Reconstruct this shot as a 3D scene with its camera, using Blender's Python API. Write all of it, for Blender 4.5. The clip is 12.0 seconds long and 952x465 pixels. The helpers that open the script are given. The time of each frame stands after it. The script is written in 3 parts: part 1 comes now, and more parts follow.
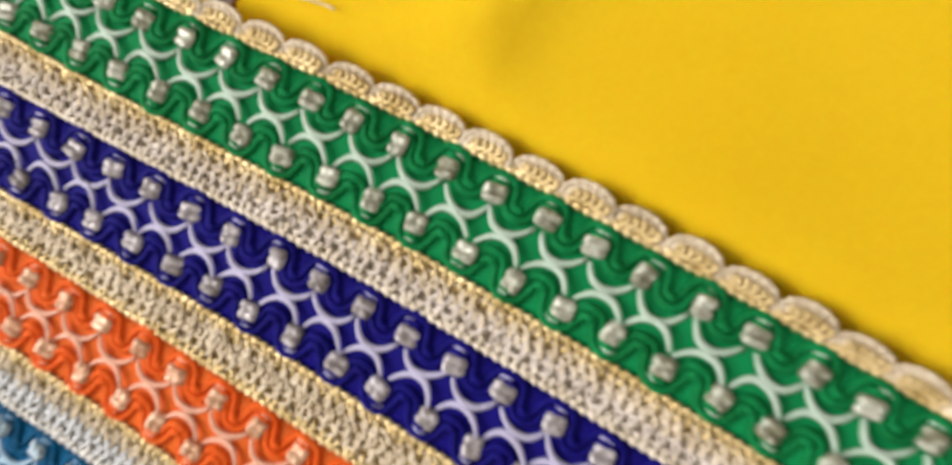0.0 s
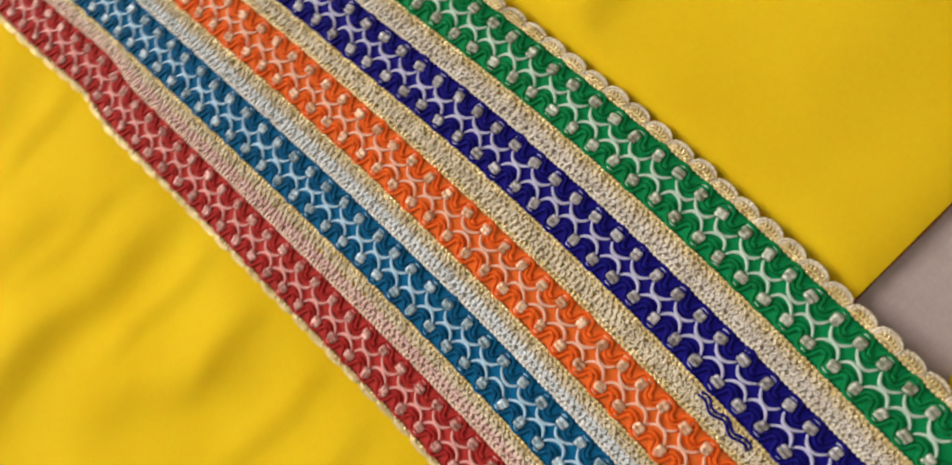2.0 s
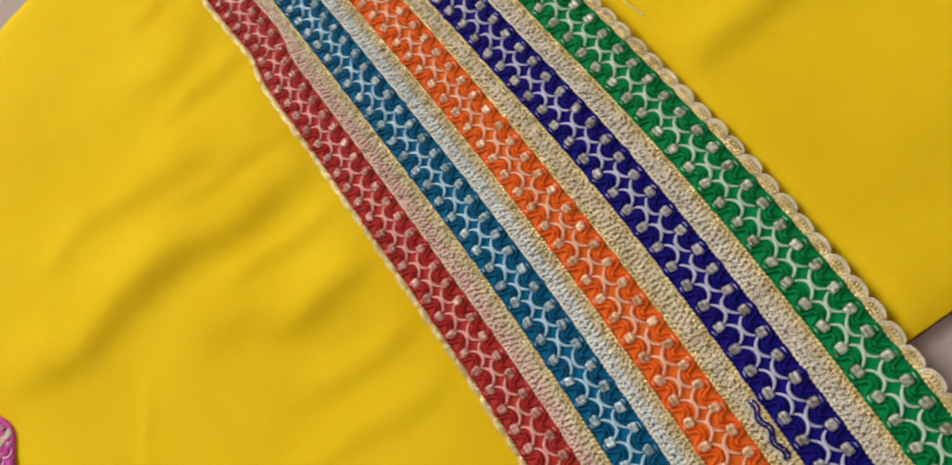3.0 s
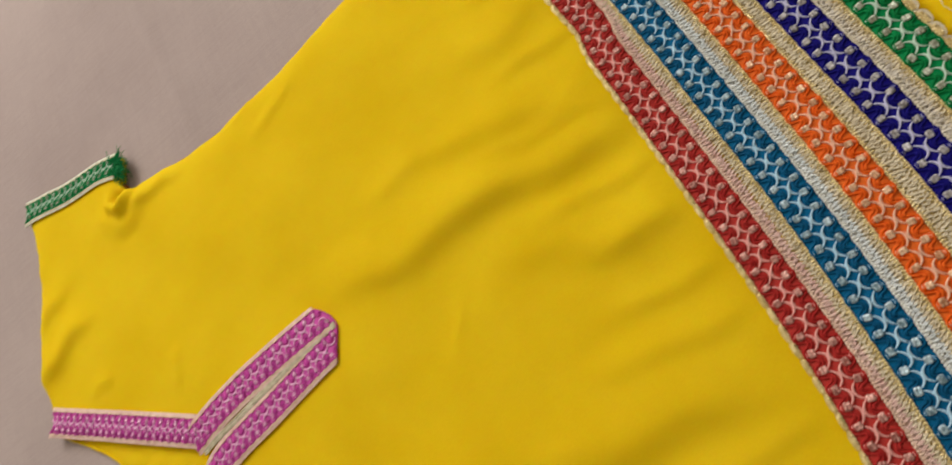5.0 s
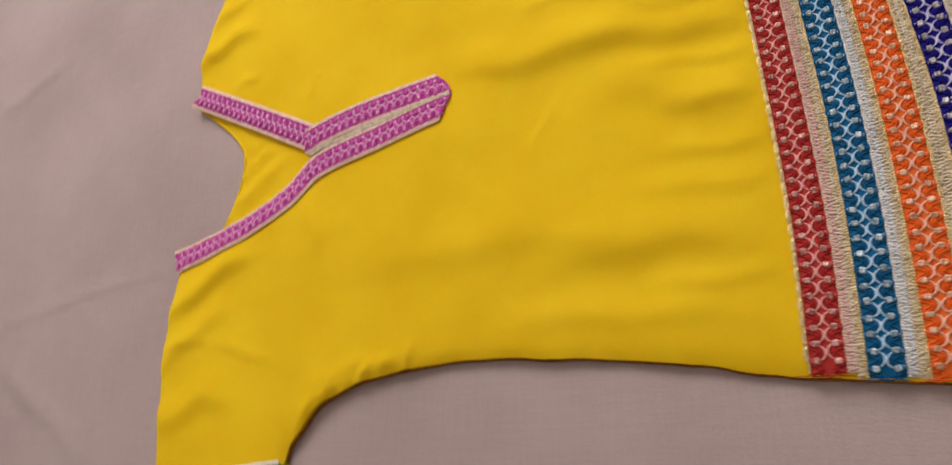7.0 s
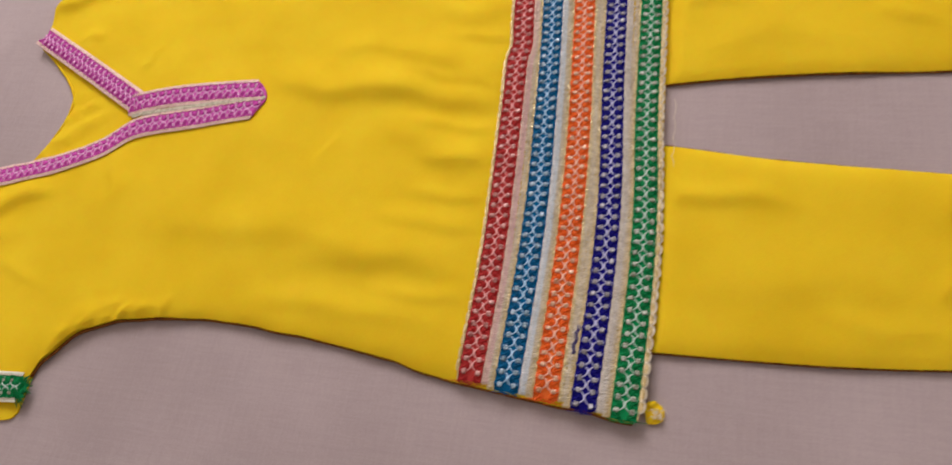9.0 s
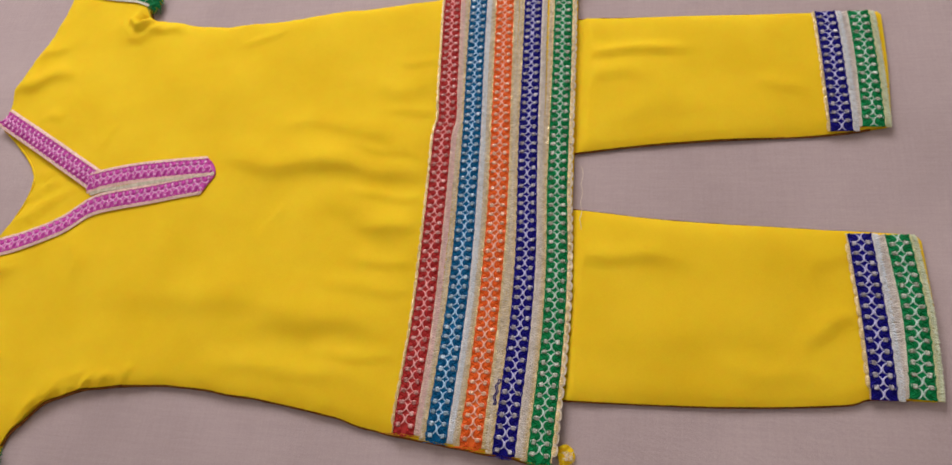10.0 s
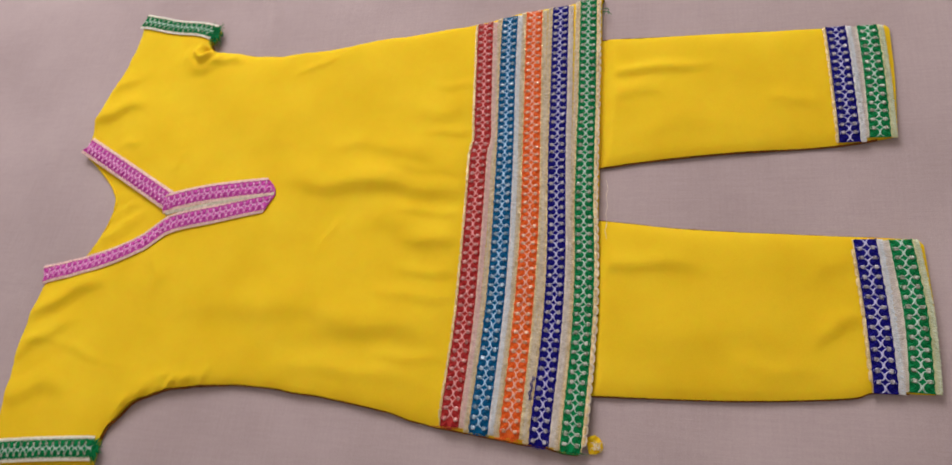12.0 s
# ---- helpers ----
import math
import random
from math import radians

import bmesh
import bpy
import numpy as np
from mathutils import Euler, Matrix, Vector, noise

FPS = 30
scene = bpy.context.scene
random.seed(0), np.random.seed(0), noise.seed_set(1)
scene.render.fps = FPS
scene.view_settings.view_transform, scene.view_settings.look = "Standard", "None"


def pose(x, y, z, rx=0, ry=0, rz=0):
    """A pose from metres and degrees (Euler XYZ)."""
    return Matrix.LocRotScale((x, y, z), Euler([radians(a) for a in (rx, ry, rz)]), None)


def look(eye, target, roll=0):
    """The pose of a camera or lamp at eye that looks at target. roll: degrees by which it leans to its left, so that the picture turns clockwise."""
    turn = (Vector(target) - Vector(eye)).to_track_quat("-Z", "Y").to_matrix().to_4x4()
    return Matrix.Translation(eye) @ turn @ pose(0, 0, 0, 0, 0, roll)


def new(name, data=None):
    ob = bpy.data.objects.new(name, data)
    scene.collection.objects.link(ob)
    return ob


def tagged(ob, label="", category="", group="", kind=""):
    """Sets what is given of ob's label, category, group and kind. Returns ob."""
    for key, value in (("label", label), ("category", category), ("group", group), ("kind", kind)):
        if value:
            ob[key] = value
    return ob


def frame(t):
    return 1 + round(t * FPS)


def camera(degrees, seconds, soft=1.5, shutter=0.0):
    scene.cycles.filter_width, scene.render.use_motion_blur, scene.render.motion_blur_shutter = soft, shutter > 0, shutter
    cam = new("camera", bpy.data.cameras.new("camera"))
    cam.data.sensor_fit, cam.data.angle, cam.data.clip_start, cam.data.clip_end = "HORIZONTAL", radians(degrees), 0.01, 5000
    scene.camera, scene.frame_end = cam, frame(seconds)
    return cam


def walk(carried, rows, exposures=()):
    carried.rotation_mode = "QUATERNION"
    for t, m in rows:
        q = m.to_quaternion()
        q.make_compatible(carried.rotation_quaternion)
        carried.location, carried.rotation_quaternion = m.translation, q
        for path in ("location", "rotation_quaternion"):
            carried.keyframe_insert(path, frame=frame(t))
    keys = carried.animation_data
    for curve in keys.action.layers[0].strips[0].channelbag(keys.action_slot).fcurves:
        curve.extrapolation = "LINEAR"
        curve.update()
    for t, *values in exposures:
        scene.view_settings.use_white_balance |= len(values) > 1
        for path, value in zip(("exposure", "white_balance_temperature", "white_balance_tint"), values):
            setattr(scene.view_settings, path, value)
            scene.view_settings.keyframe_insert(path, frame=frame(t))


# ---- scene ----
cam = camera(67.0, 12.0, soft=1.5, shutter=0.6)
cam.data.dof.use_dof, cam.data.dof.focus_distance, cam.data.dof.aperture_fstop = True, 0.48, 26.0
PATH = [
    (0, (0.3570, -0.1187, 0.1107), (0.0744, 0.2740, -1.8299), -96.12),
    (0.5, (0.3699, -0.1260, 0.1443), (-0.0671, 0.2148, -1.7774), -111.79),
    (1, (0.3556, -0.1347, 0.1796), (-0.0577, 0.2200, -1.7448), -106.09),
    (1.5, (0.3492, -0.1470, 0.2066), (-0.0697, 0.2677, -1.7046), -98.55),
    (2, (0.3382, -0.1600, 0.2307), (-0.0555, 0.3013, -1.6751), -87.63),
    (2.5, (0.3337, -0.1707, 0.2474), (-0.1417, 0.4050, -1.6081), -79.56),
    (2.7, (0.3306, -0.1726, 0.2535), (-0.1253, 0.4293, -1.5985), -75.89),
    (4.3, (0.2730, -0.1650, 0.3300), (-0.2649, 0.5748, -1.4486), -69.40),
    (4.5, (0.2630, -0.1620, 0.3400), (-0.3080, 0.6110, -1.4140), -69.50),
    (5, (0.2430, -0.1740, 0.3600), (-0.3909, 0.6219, -1.3618), -69.40),
    (5.5, (0.2270, -0.1860, 0.3750), (-0.4508, 0.6177, -1.3264), -69.90),
    (6, (0.2160, -0.2110, 0.3900), (-0.5190, 0.5960, -1.2859), -67.30),
    (6.5, (0.2150, -0.2680, 0.4050), (-0.5639, 0.4789, -1.2789), -61.30),
    (7, (0.2360, -0.3020, 0.4250), (-0.6081, 0.3991, -1.2471), -55.00),
    (7.5, (0.2670, -0.3360, 0.4320), (-0.4628, 0.3808, -1.2866), -42.10),
    (7.7, (0.2800, -0.3520, 0.4390), (-0.3861, 0.4051, -1.2882), -34.40),
    (9.3, (0.3770, -0.3300, 0.5160), (-0.1189, 0.4499, -1.2577), -25.60),
    (9.5, (0.3920, -0.3160, 0.5340), (-0.1030, 0.4570, -1.2429), -27.40),
    (10, (0.4070, -0.3230, 0.5560), (-0.0279, 0.5058, -1.2115), -23.80),
    (10.5, (0.4150, -0.3230, 0.5790), (-0.0509, 0.4908, -1.1875), -26.40),
    (11, (0.4210, -0.3180, 0.6090), (-0.1110, 0.5229, -1.1259), -29.60),
    (11.5, (0.4200, -0.3100, 0.6150), (-0.1099, 0.4699, -1.1488), -32.90),
    (12, (0.4300, -0.3270, 0.6210), (-0.1239, 0.4548, -1.1346), -31.90),
]
EXPOSURES = [
    (0, 0.24, 6550, 13), (0.5, 0.21, 6600, 16), (1.5, 0.18, 6600, 12), (2.0, 0.0, 6600, 9), (2.5, -0.07, 6600, 6), (4.5, -0.31, 6800, 6),
    (5.5, -0.34, 6850, 5), (6.0, -0.44, 6800, 10), (6.5, -0.38, 6650, 15), (7.0, -0.25, 6650, 18), (7.7, -0.11, 6400, 18), (9.5, -0.12, 6250, 18), (12, -0.11, 6200, 18),
]
walk(cam, [(t, look(eye, target, roll)) for t, eye, target, roll in PATH], EXPOSURES)

# ---- light ----
world = bpy.data.worlds.new("world")
scene.world = world
world.use_nodes = True
sky = world.node_tree.nodes.new("ShaderNodeTexSky")
sky.sky_type, sky.sun_disc = "NISHITA", False
sky.sun_elevation, sky.sun_rotation = radians(38), radians(-25)
world.node_tree.links.new(sky.outputs["Color"], world.node_tree.nodes["Background"].inputs["Color"])
world.node_tree.nodes["Background"].inputs["Strength"].default_value = 0.1

# light from -x, +y follows the shadows; the window itself is assumed, unseen
ASSUMED_WINDOW = (-0.45, 1.9, 1.55)
lamp = bpy.data.lights.new("assumed_window_light", "AREA")
lamp.shape, lamp.size, lamp.size_y, lamp.energy, lamp.color = "RECTANGLE", 1.5, 1.3, 66.0, (1.0, 0.96, 0.93)
lamp_ob = new("assumed_window_light", lamp)
lamp_ob.matrix_world = look(ASSUMED_WINDOW, (ASSUMED_WINDOW[0] + 0.25, 0.0, 0.45))


# ---- materials ----
def principled(name):
    m = bpy.data.materials.new(name)
    m.use_nodes = True
    return m, m.node_tree.nodes, m.node_tree.links, m.node_tree.nodes["Principled BSDF"]


def add_noise(nodes, links, scale, detail=3.0, coords=None):
    n = nodes.new("ShaderNodeTexNoise")
    n.inputs["Scale"].default_value, n.inputs["Detail"].default_value = scale, detail
    if coords is not None:
        links.new(coords, n.inputs["Vector"])
    return n


def mixed(nodes, links, factor, a, b):
    m = nodes.new("ShaderNodeMix")
    m.data_type = "RGBA"
    m.inputs["A"].default_value, m.inputs["B"].default_value = (*a, 1), (*b, 1)
    links.new(factor, m.inputs["Factor"])
    return m.outputs["Result"]


def ramped(nodes, links, value, low, high):
    r = nodes.new("ShaderNodeMapRange")
    r.inputs["From Min"].default_value, r.inputs["From Max"].default_value = low, high
    links.new(value, r.inputs["Value"])
    return r.outputs["Result"]


def cloth_material(name, dark, light, thread, rough=0.8, sheen=0.25, blotch=14.0, weave=0.25, slub=0.0, spec=0.25, glow=None):
    """Plain-woven cloth: two crossed thread waves for the weave, blotches and slubs for the wear."""
    m, nodes, links, bsdf = principled(name)
    tex = nodes.new("ShaderNodeTexCoord").outputs["Object"]
    big = add_noise(nodes, links, blotch, 4, tex)
    fine = add_noise(nodes, links, 900, 2, tex)
    total = nodes.new("ShaderNodeMath")
    total.operation = "MULTIPLY_ADD"
    total.inputs[1].default_value = 0.35
    links.new(fine.outputs["Fac"], total.inputs[0])
    links.new(big.outputs["Fac"], total.inputs[2])
    if slub:
        for size in ((60, 900, 1), (420, 26, 1), (22, 360, 1)):
            stretch = nodes.new("ShaderNodeMapping")
            stretch.inputs["Scale"].default_value = size
            links.new(tex, stretch.inputs["Vector"])
            streak = add_noise(nodes, links, 1.0, 2, stretch.outputs["Vector"])
            more = nodes.new("ShaderNodeMath")
            more.operation = "MULTIPLY_ADD"
            more.inputs[1].default_value = 0.2 * slub
            links.new(streak.outputs["Fac"], more.inputs[0]), links.new(total.outputs[0], more.inputs[2])
            total = more
    links.new(mixed(nodes, links, ramped(nodes, links, total.outputs[0], 0.45 + 0.30 * slub, 0.9 + 0.30 * slub), dark, light), bsdf.inputs["Base Color"])
    heights = []
    for axis in ("X", "Y"):
        w = nodes.new("ShaderNodeTexWave")
        w.bands_direction = axis
        w.inputs["Scale"].default_value, w.inputs["Distortion"].default_value = thread, 1.2
        w.inputs["Detail Scale"].default_value = 0.6
        links.new(tex, w.inputs["Vector"])
        heights.append(w.outputs["Fac"])
    both = nodes.new("ShaderNodeMath")
    both.operation = "ADD"
    links.new(heights[0], both.inputs[0]), links.new(heights[1], both.inputs[1])
    rough_noise = add_noise(nodes, links, 60, 4, tex)
    relief = nodes.new("ShaderNodeMath")
    relief.operation = "MULTIPLY_ADD"
    relief.inputs[1].default_value = 1.5 + slub
    links.new(rough_noise.outputs["Fac"], relief.inputs[0]), links.new(both.outputs[0], relief.inputs[2])
    bump = nodes.new("ShaderNodeBump")
    bump.inputs["Strength"].default_value, bump.inputs["Distance"].default_value = weave, 0.0004
    links.new(relief.outputs[0], bump.inputs["Height"]), links.new(bump.outputs["Normal"], bsdf.inputs["Normal"])
    bsdf.inputs["Roughness"].default_value = rough
    bsdf.inputs["Sheen Weight"].default_value, bsdf.inputs["Sheen Roughness"].default_value = sheen, 0.5
    bsdf.inputs["Specular IOR Level"].default_value = spec
    if glow:
        bsdf.inputs["Subsurface Weight"].default_value, bsdf.inputs["Subsurface Scale"].default_value = 0.3, 0.002
        bsdf.inputs["Subsurface Radius"].default_value = glow
    return m


def yarn_material(name, dark, light, rough=0.5, metal=0.0, stripe=1900.0, spec=0.5):
    """Twisted yarn or metallic thread: fine stripes and a random tone."""
    m, nodes, links, bsdf = principled(name)
    tex = nodes.new("ShaderNodeTexCoord").outputs["Object"]
    n = add_noise(nodes, links, 260, 3, tex)
    links.new(mixed(nodes, links, ramped(nodes, links, n.outputs["Fac"], 0.3, 0.7), dark, light), bsdf.inputs["Base Color"])
    s = add_noise(nodes, links, stripe, 1, tex)
    bump = nodes.new("ShaderNodeBump")
    bump.inputs["Strength"].default_value, bump.inputs["Distance"].default_value = 0.6, 0.0004
    links.new(s.outputs["Fac"], bump.inputs["Height"]), links.new(bump.outputs["Normal"], bsdf.inputs["Normal"])
    bsdf.inputs["Roughness"].default_value, bsdf.inputs["Metallic"].default_value = rough, metal
    bsdf.inputs["Specular IOR Level"].default_value = spec
    return m


def bead_material(name, dark, light):
    """Foil-backed cut bead: each one its own tone and gloss."""
    m, nodes, links, bsdf = principled(name)
    info = nodes.new("ShaderNodeObjectInfo")
    shift = nodes.new("ShaderNodeVectorMath")
    shift.operation = "ADD"
    links.new(nodes.new("ShaderNodeTexCoord").outputs["Object"], shift.inputs[0]), links.new(info.outputs["Random"], shift.inputs[1])
    # pale noise patches in the colour stand in for glints, besides the mottling
    glint_mottle = add_noise(nodes, links, 620, 1, shift.outputs[0])
    tone = nodes.new("ShaderNodeMath")
    tone.operation = "MULTIPLY_ADD"
    tone.inputs[1].default_value = 0.45
    links.new(info.outputs["Random"], tone.inputs[0]), links.new(ramped(nodes, links, glint_mottle.outputs["Fac"], 0.42, 0.85), tone.inputs[2])
    links.new(mixed(nodes, links, tone.outputs[0], dark, light), bsdf.inputs["Base Color"])
    bump = nodes.new("ShaderNodeBump")
    bump.inputs["Strength"].default_value, bump.inputs["Distance"].default_value = 0.8, 0.0006
    links.new(glint_mottle.outputs["Fac"], bump.inputs["Height"]), links.new(bump.outputs["Normal"], bsdf.inputs["Normal"])
    r = nodes.new("ShaderNodeMapRange")
    r.inputs["To Min"].default_value, r.inputs["To Max"].default_value = 0.58, 0.30
    links.new(info.outputs["Random"], r.inputs["Value"]), links.new(r.outputs["Result"], bsdf.inputs["Roughness"])
    bsdf.inputs["Metallic"].default_value = 0.25
    bsdf.inputs["Coat Weight"].default_value, bsdf.inputs["Coat Roughness"].default_value = 0.18, 0.15
    return m


def plain_material(name, color, rough=0.8):
    m, nodes, links, bsdf = principled(name)
    n = add_noise(nodes, links, 3, 5)
    links.new(mixed(nodes, links, n.outputs["Fac"], [c * 0.92 for c in color], color), bsdf.inputs["Base Color"])
    bsdf.inputs["Roughness"].default_value = rough
    return m


YELLOW = cloth_material("yellow_cotton", (0.735, 0.474, 0.008), (0.815, 0.560, 0.015), 1500, rough=0.85, sheen=0.0, weave=0.14, spec=0.05, glow=(1.0, 0.5, 0.05))
SHEET = cloth_material("beige_cotton", (0.386, 0.304, 0.290), (0.486, 0.392, 0.374), 520, rough=0.9, sheen=0.05, blotch=5.0, weave=0.35, slub=1.0, spec=0.1)
# dark brown that imitates the shade under the cloth edges
EDGE_SHADE = yarn_material("brown_edge_shade", (0.150, 0.046, 0.008), (0.290, 0.105, 0.015), 0.8, 0.0, spec=0.1)
# the two bead tones are tinted with the lace colour they would reflect
TONES = {
    "red": ((0.31, 0.012, 0.012), (0.52, 0.045, 0.038), (0.90, 0.42, 0.38), (0.30, 0.09, 0.07), (0.86, 0.50, 0.44)),
    "teal": ((0.0, 0.060, 0.145), (0.001, 0.130, 0.300), (0.48, 0.72, 0.90), (0.10, 0.18, 0.22), (0.62, 0.76, 0.84)),
    "orange": ((0.70, 0.088, 0.006), (0.86, 0.165, 0.026), (0.94, 0.52, 0.36), (0.46, 0.20, 0.09), (0.90, 0.62, 0.42)),
    "blue": ((0.003, 0.002, 0.125), (0.008, 0.005, 0.205), (0.58, 0.57, 0.78), (0.16, 0.14, 0.13), (0.62, 0.60, 0.62)),
    "green": ((0.0, 0.138, 0.032), (0.001, 0.270, 0.080), (0.55, 0.72, 0.60), (0.16, 0.16, 0.09), (0.66, 0.70, 0.60)),
    "pink": ((0.44, 0.040, 0.28), (0.74, 0.125, 0.50), (0.95, 0.52, 0.80), (0.66, 0.24, 0.48), (0.98, 0.66, 0.86)),
}
LACE = {}
for tone, (deep, mid, pale, bead_dark, bead_light) in TONES.items():
    LACE[tone] = (
        cloth_material(tone + "_satin", [c * 0.8 for c in mid], mid, 900, rough=0.65, sheen=0.0, blotch=90, weave=0.2, spec=0.1),
        yarn_material(tone + "_cord", deep, [(a + 2 * b) / 3 for a, b in zip(deep, mid)], 0.7, 0.0, spec=0.12),
        yarn_material(tone + "_pale_thread", [c * 0.8 for c in pale], pale, 0.5, 0.0, spec=0.35),
        bead_material(tone + "_bead", bead_dark, bead_light),
    )
EDGES = {
    "gold": (yarn_material("gold_thread", (0.56, 0.41, 0.15), (0.90, 0.74, 0.40), 0.30, 0.40), yarn_material("cream_cord", (0.60, 0.50, 0.34), (0.86, 0.76, 0.58), 0.5, 0.05)),
    "pink": (yarn_material("rose_gold_thread", (0.66, 0.44, 0.33), (0.88, 0.66, 0.52), 0.42, 0.15), yarn_material("rose_cord", (0.74, 0.46, 0.42), (0.88, 0.64, 0.58), 0.5)),
    "silver": (yarn_material("silver_thread", (0.60, 0.60, 0.54), (0.86, 0.86, 0.82), 0.42, 0.15), yarn_material("ice_blue_cord", (0.66, 0.70, 0.72), (0.84, 0.88, 0.90), 0.5)),
    "lilac": (yarn_material("lilac_thread", (0.64, 0.56, 0.42), (0.86, 0.80, 0.68), 0.42, 0.15), yarn_material("lilac_cord", (0.60, 0.53, 0.45), (0.82, 0.76, 0.69), 0.5)),
    "pale_green": (yarn_material("green_gold_thread", (0.52, 0.54, 0.24), (0.78, 0.78, 0.44), 0.42, 0.15), yarn_material("mint_cord", (0.58, 0.66, 0.44), (0.80, 0.85, 0.64), 0.5)),
    "pale_cord": (yarn_material("pale_thread", (0.50, 0.44, 0.30), (0.76, 0.70, 0.54), 0.4, 0.2), yarn_material("ivory_cord", (0.66, 0.64, 0.52), (0.84, 0.84, 0.74), 0.5)),
}


# ---- mesh helpers ----
def smooth_path(points, step=0.002):
    """A smooth curve through the control points, sampled evenly."""
    p = np.array(points, float)
    ext = np.vstack([2 * p[0] - p[1], p, 2 * p[-1] - p[-2]])
    out = []
    for i in range(1, len(ext) - 2):
        a, b, c, d = ext[i - 1 : i + 3]
        for t in np.linspace(0, 1, 24, endpoint=False):
            out.append(0.5 * (2 * b + (c - a) * t + (2 * a - 5 * b + 4 * c - d) * t**2 + (3 * b - a - 3 * c + d) * t**3))
    out = np.array(out + [p[-1]])
    run = np.r_[0, np.cumsum(np.linalg.norm(np.diff(out, axis=0), axis=1))]
    at = np.linspace(0, run[-1], max(2, int(run[-1] / step) + 1))
    return np.stack([np.interp(at, run, out[:, k]) for k in range(out.shape[1])], 1)


class Builder:
    """Gathers vertices and faces of one mesh."""

    def __init__(self):
        self.v, self.f, self.n = [], [], 0

    def add(self, verts, faces):
        self.v.append(np.asarray(verts, float))
        self.f.extend([tuple(int(i) + self.n for i in face) for face in faces])
        self.n += len(verts)

    def tube(self, p, radius, sides=5, flat=1.0):
        p = np.asarray(p, float)
        t = np.gradient(p, axis=0)
        t /= np.linalg.norm(t, axis=1)[:, None] + 1e-12
        side = np.cross(t, (0, 0, 1.0))
        side /= np.linalg.norm(side, axis=1)[:, None] + 1e-9
        up = np.cross(side, t)
        r = np.broadcast_to(np.asarray(radius, float), (len(p),))[:, None]
        a = np.arange(sides) * 2 * np.pi / sides
        ring = [p + r * (np.cos(x) * side + flat * np.sin(x) * up) for x in a]
        verts = np.stack(ring, 1).reshape(-1, 3)
        k = np.arange(len(p) - 1)[:, None] * sides
        j = np.arange(sides)[None]
        nxt = (j + 1) % sides
        quads = np.stack([k + j, k + nxt, k + nxt + sides, k + j + sides], -1).reshape(-1, 4)
        faces = [tuple(q) for q in quads] + [tuple(range(sides))[::-1], tuple((len(p) - 1) * sides + i for i in range(sides))]
        self.add(verts, faces)

    def grid(self, p):
        """A sheet of rows x columns points."""
        rows, cols = p.shape[:2]
        i = np.arange(rows - 1)[:, None] * cols + np.arange(cols - 1)[None]
        i = i.reshape(-1)
        self.add(p.reshape(-1, 3), np.stack([i, i + 1, i + 1 + cols, i + cols], -1))

    def mesh(self, name, smooth=True):
        me = bpy.data.meshes.new(name)
        me.from_pydata(np.vstack(self.v).tolist(), [], self.f)
        me.update()
        if smooth:
            me.polygons.foreach_set("use_smooth", [True] * len(me.polygons))
        return me


def part(name, mesh, material, parent, label=""):
    if not mesh.materials:
        mesh.materials.append(material)
    ob = new(name, mesh)
    ob.parent = parent
    return tagged(ob, label)


def inside_distance(q, outline):
    """Distance of each point q from the closed outline."""
    a, b = outline, np.roll(outline, -1, axis=0)
    best = np.full(len(q), 9.0)
    for s, e in zip(a, b):
        d = e - s
        t = np.clip(((q - s) @ d) / (d @ d + 1e-12), 0, 1)
        best = np.minimum(best, np.hypot(*(q - s - t[:, None] * d).T))
    return best


def is_inside(q, outline):
    a, b = outline, np.roll(outline, -1, axis=0)
    hit = np.zeros(len(q), bool)
    for (x0, y0), (x1, y1) in zip(a, b):
        if y0 != y1:
            cross = ((y0 > q[:, 1]) != (y1 > q[:, 1])) & (q[:, 0] < (x1 - x0) * (q[:, 1] - y0) / (y1 - y0) + x0)
            hit ^= cross
    return hit


